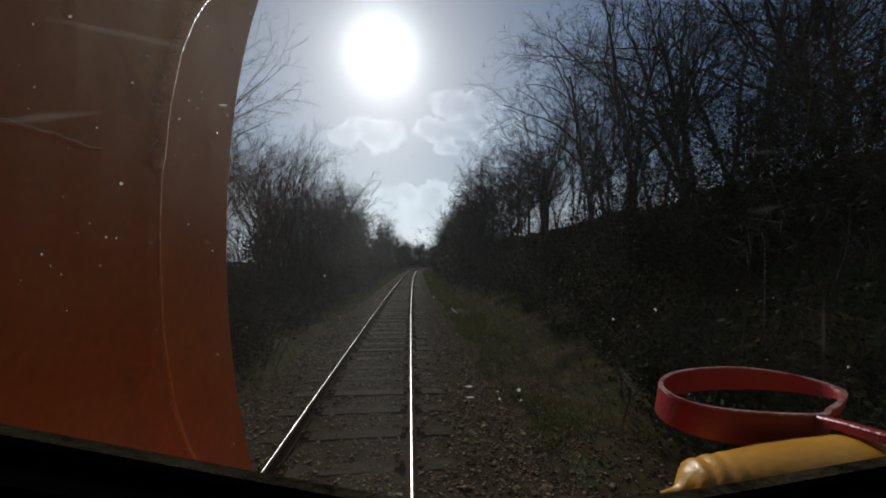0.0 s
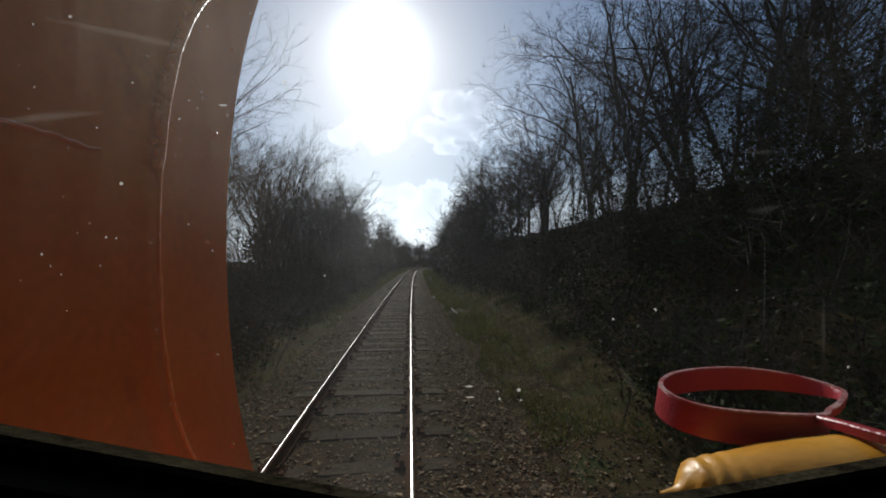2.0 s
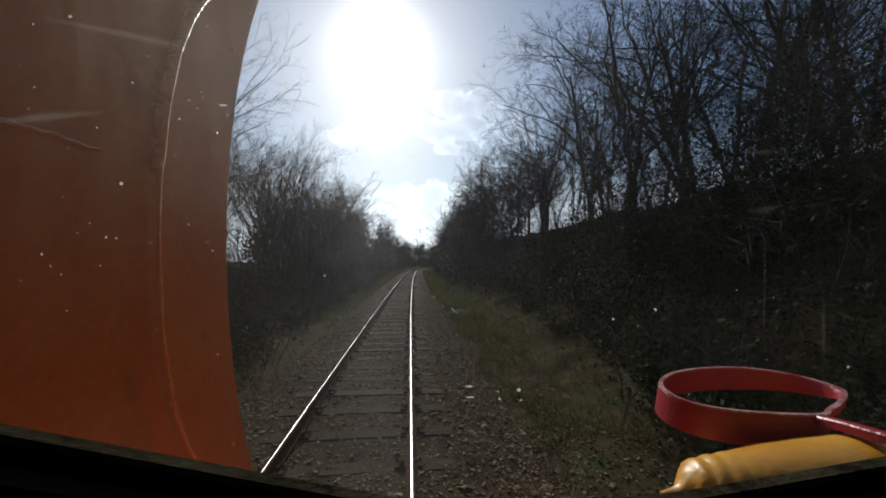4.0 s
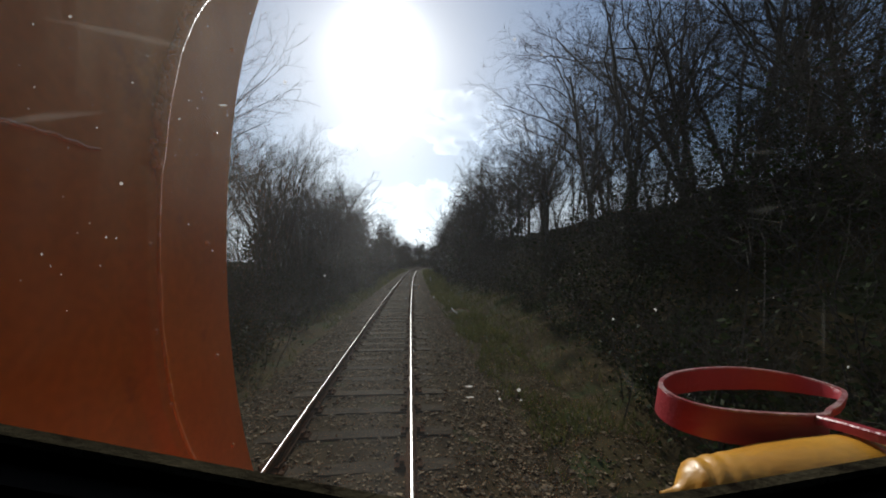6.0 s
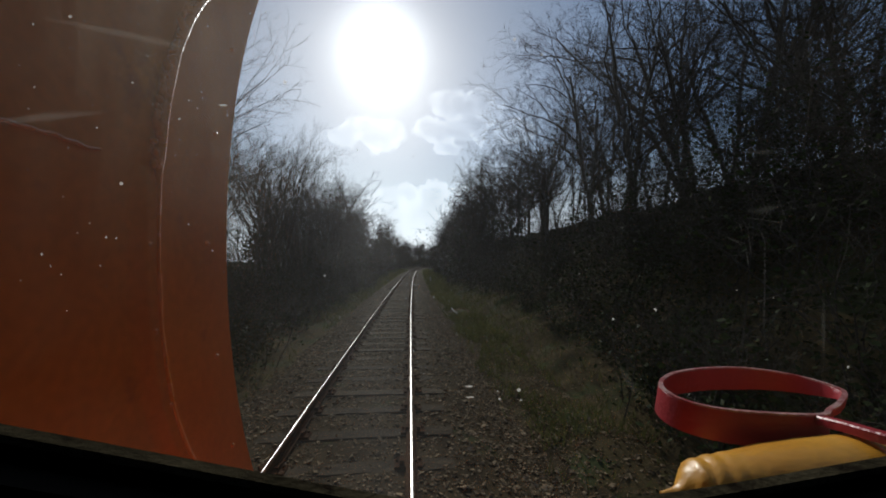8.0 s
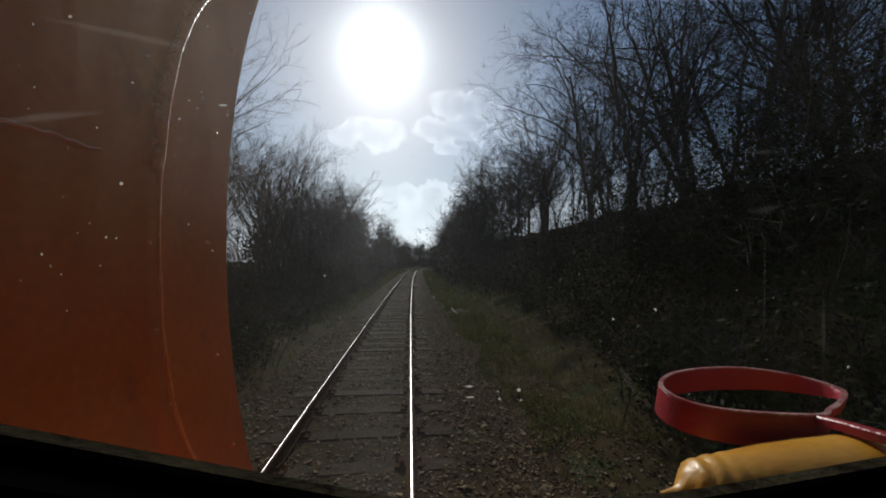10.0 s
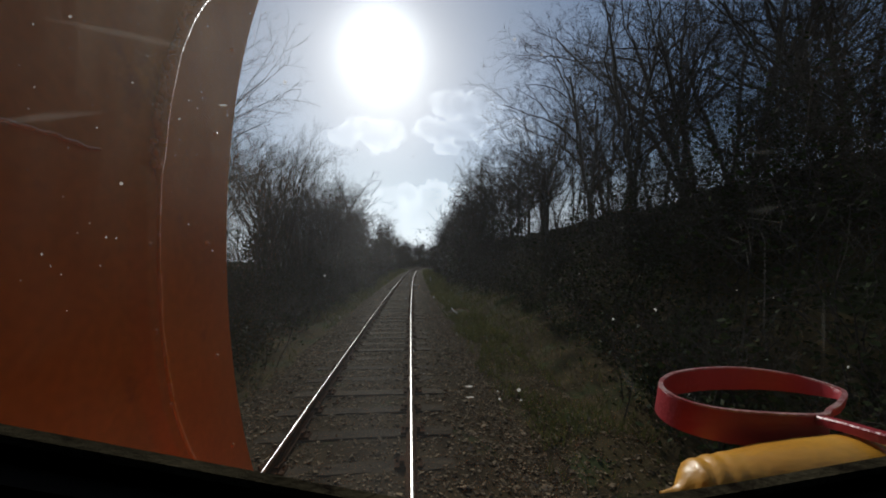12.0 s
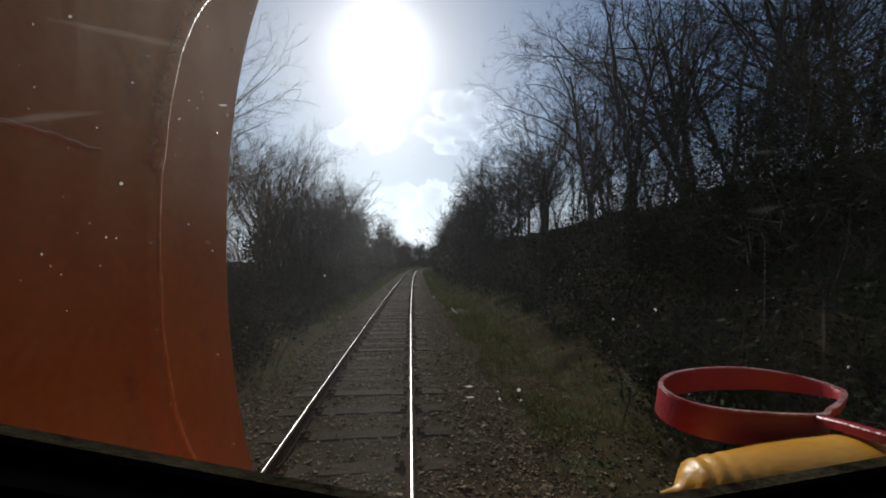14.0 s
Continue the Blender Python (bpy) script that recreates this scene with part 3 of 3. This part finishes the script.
tagged(litter, "brown fallen leaves and broken twigs on the verge", "leaf litter", kind="stuff")

# a pale cable laid along the verge, and a small marker post
cable_line = [on_ground(3.0 + 0.2 * noise.noise((y * 0.23, 4, 0)), float(y), -0.05) for y in np.arange(18, 62, 0.5)]
cable = new("cable")
tagged(cable, "pale grey cable lying along the grassy verge", "cable")
part("sheath", sweep(cable_line, disc(0.028, 8)), PALE, cable)
p = on_ground(2.9, 46, 0.2)
post = tagged(new("marker_post"), "small weathered white marker post beside the track", "post")
post.location = p
part("shaft", box(-0.06, 0.06, -0.05, 0.05, 0, 0.85, 0.01), PALE, post)
part("cap", box(-0.075, 0.075, -0.065, 0.065, 0.851, 0.9, 0.012), PALE, post)

# ---- the locomotive that carries the camera ----
AIM = 6.3                                    # degrees from the bonnet side's line to the camera's
LEVEL = pose(0, 0, EYE) @ pose(0, 0, 0, 90 + TILT, 0, -YAW) @ pose(0, 0, 0, 90, 0, -AIM).inverted() @ pose(0, 0, -EYE)
loco = tagged(new("locomotive"), "orange-painted locomotive with a riveted bonnet and dark cab window frame", "locomotive")
loco.matrix_basis = LEVEL
SIDE = -0.45                                 # the bonnet's right-hand side
BASE = EYE - 0.90                           # footplate


def edge_far(z):
    return 1.047 - 0.012 * (z - EYE) + 0.36 * (z - EYE) ** 2


def edge_strip(z):
    h = min(max(z - EYE, -0.55), 0.62)
    return 0.737 - 0.0115 * h + 0.3684 * h ** 2 - 0.1021 * h ** 3 + 0.6953 * h ** 4


def plate(name, y0, y1, z0, z1, x, thick, mat, label="", rows=40, cols=6, swell=None):
    """An upright plate at x, between two bowed edges given as functions of height; swell: how far it stands out, by the part of its width and the height."""
    bm = bmesh.new()
    grid = []
    for i in range(rows + 1):
        z = z0 + (z1 - z0) * i / rows
        a, b = y0(z), y1(z)
        grid.append([bm.verts.new((x + (swell(j / cols, z) if swell else 0), a + (b - a) * j / cols, z)) for j in range(cols + 1)])
    for i in range(rows):
        for j in range(cols):
            bm.faces.new((grid[i][j], grid[i][j + 1], grid[i + 1][j + 1], grid[i + 1][j]))
    ext = bmesh.ops.extrude_face_region(bm, geom=bm.faces[:])
    bmesh.ops.translate(bm, verts=[v for v in ext["geom"] if isinstance(v, bmesh.types.BMVert)], vec=(-thick, 0, 0))
    edge = [] if swell else [e for e in bm.edges if len(e.link_faces) == 2 and e.calc_face_angle(0) > 1.0 and all(abs(v.co.x - x) < 1e-5 for v in e.verts)]
    if edge:
        bmesh.ops.bevel(bm, geom=edge, offset=min(thick * 0.4, 0.006), segments=2, affect="EDGES")
    return part(name, bm, mat, loco, label)


TOPZ = EYE + 0.95
SEAM = EYE + 0.147
plate("front_panel", lambda z: edge_strip(z) - 0.01, edge_far, BASE, TOPZ, SIDE - 0.012, 0.03, ORANGE, "glossy orange end plate with rivets")
plate("side_panel", lambda z: 0.30, lambda z: edge_strip(z) - 0.012, BASE, TOPZ, SIDE - 0.003, 0.02, ORANGE)
plate("cover_strip", lambda z: edge_strip(z) - 0.080, lambda z: edge_strip(z) + 0.004, BASE, SEAM, SIDE - 0.0038, 0.012, ORANGE, "raised orange cover strip", cols=16,
      swell=lambda f, z: 0.011 * min(f / 0.55, 1) ** 2 * (1 - max(f - 0.85, 0) * 4) * min((SEAM - z) / 0.05 + 0.25, 1))
bead = [(SIDE + 0.004, edge_strip(z) - 0.004, z) for z in np.linspace(BASE, TOPZ, 70)]
bm = bmesh.new()
rings = []
for i, p in enumerate(bead):
    r = (0.0092 if p[2] > SEAM else 0.0062) + 0.0016 * noise.noise((p[2] * 17, 0, 0))
    rings.append([bm.verts.new((p[0] + r * c, p[1] + r * s, p[2])) for c, s in disc(1, 10)])
for a, b in zip(rings, rings[1:]):
    for j in range(10):
        bm.faces.new((a[j], a[(j + 1) % 10], b[(j + 1) % 10], b[j]))
drip = random.Random(5)
for i in range(34):
    z = EYE + 0.15 + 0.45 * drip.random() ** 0.8
    bmesh.ops.create_icosphere(bm, subdivisions=2, radius=1, matrix=Matrix.LocRotScale((SIDE + 0.005, edge_strip(z) - drip.uniform(0.010, 0.026), z), Euler((drip.uniform(-0.6, 0.6), 0, 0)), (drip.uniform(0.005, 0.008), drip.uniform(0.0025, 0.005), drip.uniform(0.005, 0.015))))
for dy, dz, high in ((-0.012, 0.156, 0.010), (-0.018, 0.172, 0.012), (-0.010, 0.30, 0.009)):
    bmesh.ops.create_icosphere(bm, subdivisions=2, radius=1, matrix=Matrix.LocRotScale((SIDE + 0.007, edge_strip(EYE + dz) + dy, EYE + dz), Euler((0.4, 0, 0)), (0.006, 0.0035, high)))
part("corner_bead", bm, ENAMEL, loco, "thickly painted orange edge bead")
bm = sweep([(SIDE - 0.001, y, EYE + 0.1435 + 0.005 * min((y - 0.30) / 0.23, 1) + 0.004 * noise.noise((y * 40, 0, 0))) for y in np.linspace(0.30, 0.612, 60)], disc(0.0026, 8))
part("seam_bead", bm, ENAMEL, loco, "lumpy painted weld seam")
rivet = bmesh.new()
bmesh.ops.create_uvsphere(rivet, u_segments=10, v_segments=6, radius=0.0075, matrix=Matrix.Diagonal((0.85, 0.85, 0.85, 1)))
rivet_mesh = bpy.data.meshes.new("rivet")
rivet.to_mesh(rivet_mesh), rivet.free()
rivet_mesh.materials.append(ENAMEL)
rivet_mesh.shade_smooth()
spots = [(SIDE + 0.004, y, EYE + z) for y, z in ((0.711, 0.009), (0.727, -0.149), (0.771, -0.30), (0.847, -0.457))]
spots += [(SIDE - 0.011, y, EYE + z) for y, z in ((1.069, 0.543), (0.977, 0.286), (0.94, 0.013), (0.986, -0.268), (1.076, -0.538))]
for p in spots:
    ob = new("rivet", rivet_mesh)
    ob.parent = loco
    ob.location = p
# bonnet body, footplate, cab
part("bonnet", box(-1.35, SIDE - 0.05, 0.29, 1.0, BASE, TOPZ, 0.03), ORANGE, loco)
part("footplate", box(-2.0, 0.62, -2.2, 1.2, BASE - 0.09, BASE - 0.002, 0.01), CAB, loco, "dark painted steel footplate")
# unseen box, added to throw orange light onto the lower bonnet side
part("tool_box", box(SIDE + 0.02, 0.60, 0.28, 0.70, BASE + 0.001, BASE + 0.39, 0.012), ORANGE, loco, "unseen orange box added below the window to bounce light onto the bonnet")
part("underframe", box(-1.2, -0.1, -2.1, 1.1, 0.42, BASE - 0.092, 0.02), CAB, loco)
for wx in (RIGHT_RAIL - 2 * GAUGE_HALF, RIGHT_RAIL):
    for wy in (-1.5, 0.5):
        bm = bmesh.new()
        s = 1 if wx > -0.5 else -1
        for r0, r1, x0, x1 in ((0.42, 0.42, -0.055, 0.055), (0.45, 0.45, -0.085, -0.056)):
            x0, x1 = sorted((s * x0, s * x1))
            bmesh.ops.create_cone(bm, segments=40, radius1=r0, radius2=r1, depth=x1 - x0, cap_ends=True, matrix=pose(wx + (x0 + x1) / 2, wy, 0.425, 0, 90, 0))
        wheel = part("wheel", bm, RUST, loco)
part("cab_floor", box(-1.95, 0.55, -2.1, 0.24, BASE, BASE + 0.04, 0.004), CAB, loco)
part("cab_roof", box(-2.05, 0.75, -2.2, 0.34, EYE + 0.62, EYE + 0.68, 0.02), CAB, loco)
part("cab_side", box(0.62, 0.66, -2.15, 0.24, BASE - 0.002, EYE + 0.618, 0.005), CAB, loco)
part("cab_side", box(-2.0, -1.96, -2.15, 0.24, BASE - 0.002, EYE + 0.618, 0.005), CAB, loco)
part("cab_back", box(-1.955, 0.615, -2.15, -2.11, BASE + 0.045, EYE + 0.618, 0.005), CAB, loco)
# front wall with a window whose lower edge sags in a shallow curve
WIN_Y, WL, WR, WT = 0.235, -0.34, 0.50, EYE + 0.36


def sill_at(x):
    def ease(v):
        return 0.02 * math.log(1 + math.exp(v / 0.02))
    return EYE - 0.1895 + 0.262 * ease(0.045 - x) + 0.09 * ease(x - 0.20)


def wall_panel(name, outline, y0, y1, mat, label=""):
    bm = bmesh.new()
    f = bm.faces.new([bm.verts.new((x, y0, z)) for x, z in outline])
    ext = bmesh.ops.extrude_face_region(bm, geom=[f])
    bmesh.ops.translate(bm, verts=[v for v in ext["geom"] if isinstance(v, bmesh.types.BMVert)], vec=(0, y1 - y0, 0))
    bmesh.ops.triangulate(bm, faces=[q for q in bm.faces if len(q.verts) > 4])
    return part(name, bm, mat, loco, label)


xs = np.linspace(WL, WR, 33)
wall_panel("cab_front", [(WL, BASE), (WR, BASE)] + [(float(x), sill_at(x) - 0.0135) for x in xs[::-1]], WIN_Y, WIN_Y + 0.03, CAB)
wall_panel("cab_front", [(-1.955, BASE), (WL, BASE), (WL, EYE + 0.618), (-1.955, EYE + 0.618)], WIN_Y, WIN_Y + 0.03, CAB)
wall_panel("cab_front", [(WR, BASE), (0.66, BASE), (0.66, EYE + 0.618), (WR, EYE + 0.618)], WIN_Y, WIN_Y + 0.03, CAB)
wall_panel("cab_front", [(WL, WT), (WR, WT), (WR, EYE + 0.618), (WL, EYE + 0.618)], WIN_Y, WIN_Y + 0.03, CAB)
part("window_seal", sweep([(float(x), WIN_Y + 0.026, sill_at(x) - 0.006) for x in xs], [(-0.009, -0.009), (-0.009, 0.001), (-0.005, 0.006), (0.005, 0.006), (0.008, 0.003), (0.008, -0.009)]), BLACK, loco, "worn olive-black rubber window seal")

bm = box(WL, WR, WIN_Y + 0.041, WIN_Y + 0.045, EYE - 0.215, WT + 0.02)
pane = part("window_pane", bm, PANE, loco, "dusty and speckled window glass with sun glare put into its film", smooth=False)
pane.visible_shadow = False


def blot(x, z, wide, high, seed):
    """An uneven flat blot of dirt on the inner face of the glass, x across and z above the eye."""
    rnd2 = random.Random(seed)
    bm = bmesh.new()
    ring = [bm.verts.new((x + wide * c * rnd2.uniform(0.6, 1.2), WIN_Y + 0.0402, EYE + z + high * q * rnd2.uniform(0.6, 1.2))) for c, q in disc(1, 9)]
    bm.faces.new(ring)
    return bm


# dried specks, the size of rain drops
specks = ((0.072, -0.1075), (0.0735, -0.1136), (0.0885, -0.1073), (0.0903, -0.1152), (0.2005, -0.0481), (0.2175, 0.038), (0.1648, -0.055), (-0.1898, 0.0446),
          (-0.2382, -0.0034), (-0.1244, 0.1005), (0.0501, -0.1032), (0.0505, -0.1113), (-0.0826, 0.1187), (-0.1528, 0.0899), (-0.2211, 0.1559),
          (-0.1827, 0.1134), (0.1064, 0.1493), (0.085, 0.1597), (-0.0552, -0.0191), (0.3754, -0.1001))
for i, (x, z) in enumerate(specks):
    size = 0.0007 + 0.0009 * ((i * 7) % 5) / 4
    dash = i in (9, 10, 11)
    speck = part("speck", blot(x, z, 0.0036 if dash else size, 0.0008 if dash else size * 0.9, i), SPECK, loco, "pale dried speck on the glass", smooth=False)
    speck.visible_shadow = False
dots = bmesh.new()
scatter = random.Random(12)
for i in range(130):
    x, z = (scatter.uniform(-0.30, -0.06), scatter.uniform(-0.05, 0.19)) if i % 3 else (scatter.uniform(-0.05, 0.40), scatter.uniform(-0.12, 0.19))
    wide, tall = scatter.uniform(0.0002, 0.0007), scatter.uniform(0.0002, 0.0009)
    dots.faces.new([dots.verts.new((x + wide * c * scatter.uniform(0.7, 1.2), WIN_Y + 0.0403, EYE + z + tall * q * scatter.uniform(0.7, 1.2))) for c, q in disc(1, 6)])
fine_specks = part("fine_specks", dots, SPECK, loco, "scattered fine dried specks on the glass", smooth=False)
fine_specks.visible_shadow = False
tagged(fine_specks, kind="stuff")
# smears of dust; the first two paint streaks of sun glare onto the glass
for i, (x0, z0, x1, z1, wide) in enumerate(((-0.240, 0.154, -0.127, 0.1345, 0.0062), (-0.275, 0.080, -0.196, 0.0945, 0.0075), (0.351, -0.034, 0.3535, -0.10, 0.005),
                                            (0.275, 0.079, 0.311, 0.0824, 0.006), (0.280, 0.031, 0.314, 0.0356, 0.007), (0.0587, 0.0209, 0.0762, 0.024, 0.002), (0.168, -0.088, 0.185, -0.12, 0.006))):
    bm = bmesh.new()
    run = Vector((x1 - x0, 0, z1 - z0))
    across = Vector((-run.z, 0, run.x)).normalized()
    for layer in range(6):                   # thicker towards the middle
        upper, lower = [], []
        for j in range(13):
            f = 0.5 + (j / 12 - 0.5) * (1 - 0.12 * layer)
            p = Vector((x0, WIN_Y + 0.0404 - 0.0001 * layer, EYE + z0)) + run * f + across * 0.0012 * math.sin(3 * f + i)
            w2 = wide * (1 - 0.15 * layer) * math.sin(math.pi * (0.04 + 0.92 * j / 12)) * (1 + 0.3 * noise.noise((f * 5, i, layer)))
            upper.append(bm.verts.new(p + across * w2 * 0.5)), lower.append(bm.verts.new(p - across * w2 * 0.5))
        for j in range(12):
            bm.faces.new((lower[j], lower[j + 1], upper[j + 1], upper[j]))
    smear = part("smear", bm, GLARE_STREAK if i < 2 else SMEAR, loco, "faint pale smear of dust and painted glare on the glass", smooth=False)
    smear.visible_shadow = False

# yellow handrail below the window, thickly painted, with folds at its end
cr, sr = math.cos(radians(AIM)), math.sin(radians(AIM))


def beside(right, ahead, up):
    """A place by metres to the right of, ahead of and above the camera."""
    return Vector((right * cr + ahead * sr, -right * sr + ahead * cr, EYE + up))


a, b = beside(0.264, 0.45, -0.297), beside(0.70, 0.45, -0.274)
bm = bmesh.new()
rings = []
d = (b - a).normalized()
s = d.cross(Vector((0, 0, 1))).normalized()
t2 = s.cross(d)
for i in range(91):
    f = i / 90
    c = a.lerp(b, f)
    r = float(np.interp(f, (0, 0.04, 0.055, 0.075, 0.105, 0.155, 0.235, 0.336, 0.457, 0.556, 1), (0.003, 0.006, 0.0107, 0.0187, 0.0315, 0.0355, 0.0395, 0.0455, 0.049, 0.051, 0.049)))
    fold = min(max(0, 1.25 - f / 0.2), 1)
    ring = []
    for x, z in disc(1, 28):
        crease = abs(math.sin(math.pi * (f + 0.03 * x - 0.05 * z) / 0.045)) ** 0.7 - 0.75
        k = r * (1 + 0.20 * fold * crease * min(f / 0.05, 1) + 0.012 * noise.noise((f * 14, x * 1.5, z * 1.5)))
        ring.append(bm.verts.new(c + s * (k * 1.25 * x) + t2 * (k * z)))
    rings.append(ring)
for p, q in zip(rings, rings[1:]):
    for j in range(28):
        bm.faces.new((p[j], p[(j + 1) % 28], q[(j + 1) % 28], q[j]))
bm.faces.new(rings[0][::-1]), bm.faces.new(rings[-1])
part("handrail", bm, YELLOW, loco, "thickly painted yellow handrail with folds at its end")
a2 = beside(0.30, 0.44, -0.31)
part("handrail_bracket", box(a2.x - 0.015, a2.x + 0.03, WIN_Y + 0.03, a2.y, a2.z - 0.02, a2.z, 0.003), YELLOW, loco)

# red hoop of flat bar, fixed to the cab front by its stem
def smooth_line(points, steps, closed=False):
    """A Catmull-Rom line through a few points."""
    p = [Vector(q) for q in points]
    n = len(p)
    out = []
    for i in range(n if closed else n - 1):
        a, b, c, d = (p[(i + k) % n] if closed else p[min(max(i + k, 0), n - 1)] for k in (-1, 0, 1, 2))
        for j in range(steps):
            t = j / steps
            out.append(0.5 * (2 * b + (c - a) * t + (2 * a - 5 * b + 4 * c - d) * t * t + (3 * b - a - 3 * c + d) * t ** 3))
    if not closed:
        out.append(p[-1])
    return out


hoop = tagged(new("hoop"), "red-painted flat steel hoop on a stem beside the cab window", "hoop")
hoop.matrix_basis = LEVEL
flat = [(-0.0035, -0.044), (-0.0035, -0.002), (-0.0015, 0), (0.0015, 0), (0.0035, -0.002), (0.0035, -0.044)]
turn = [(0.515, 0.508), (0.443, 0.514), (0.387, 0.531), (0.357, 0.568), (0.366, 0.625), (0.42, 0.678), (0.50, 0.707), (0.579, 0.707), (0.632, 0.665), (0.642, 0.600), (0.592, 0.553), (0.546, 0.525)]
ring = smooth_line([beside(r, d, -0.226) for r, d in turn], 8, True)
bm = sweep(ring, flat, True)
middle = beside(0.5, 0.61, -0.226)
for v in bm.verts:                            # the bar narrows towards its stem, and its lower edge leans outwards
    i = min(range(len(ring)), key=lambda k: (ring[k].xy - v.co.xy).length)
    down = ring[i].z - v.co.z
    if down > 0.01:
        v.co.z = ring[i].z - down * float(np.interp(i, (54, 66, 72, 88, 93, 95), (1, 0.62, 0.38, 0.30, 0.5, 1)))
        v.co.xy += (ring[i].xy - middle.xy).normalized() * 0.006 * float(np.interp(i, (54, 66, 93, 95), (1, -0.5, -0.5, 1)))
part("band", bm, RED, hoop)
rim = [(-0.0032, -0.003), (-0.0032, 0.0006), (0.0032, 0.0006), (0.0032, -0.003)]
part("worn_edge", sweep(ring, rim, True), WORN, bpy.data.objects["band"], "paler chipped paint along the upper edge")
stem = [(0.512, 0.509, -0.227), (0.512, 0.47, -0.219), (0.515, 0.42, -0.211), (0.53, 0.36, -0.197), (0.56, 0.30, -0.185)]
part("stem", sweep(smooth_line([beside(*p) for p in stem], 6), [(-0.008, -0.012), (-0.008, -0.002), (-0.006, 0), (0.006, 0), (0.008, -0.002), (0.008, -0.012)]), RED, hoop)
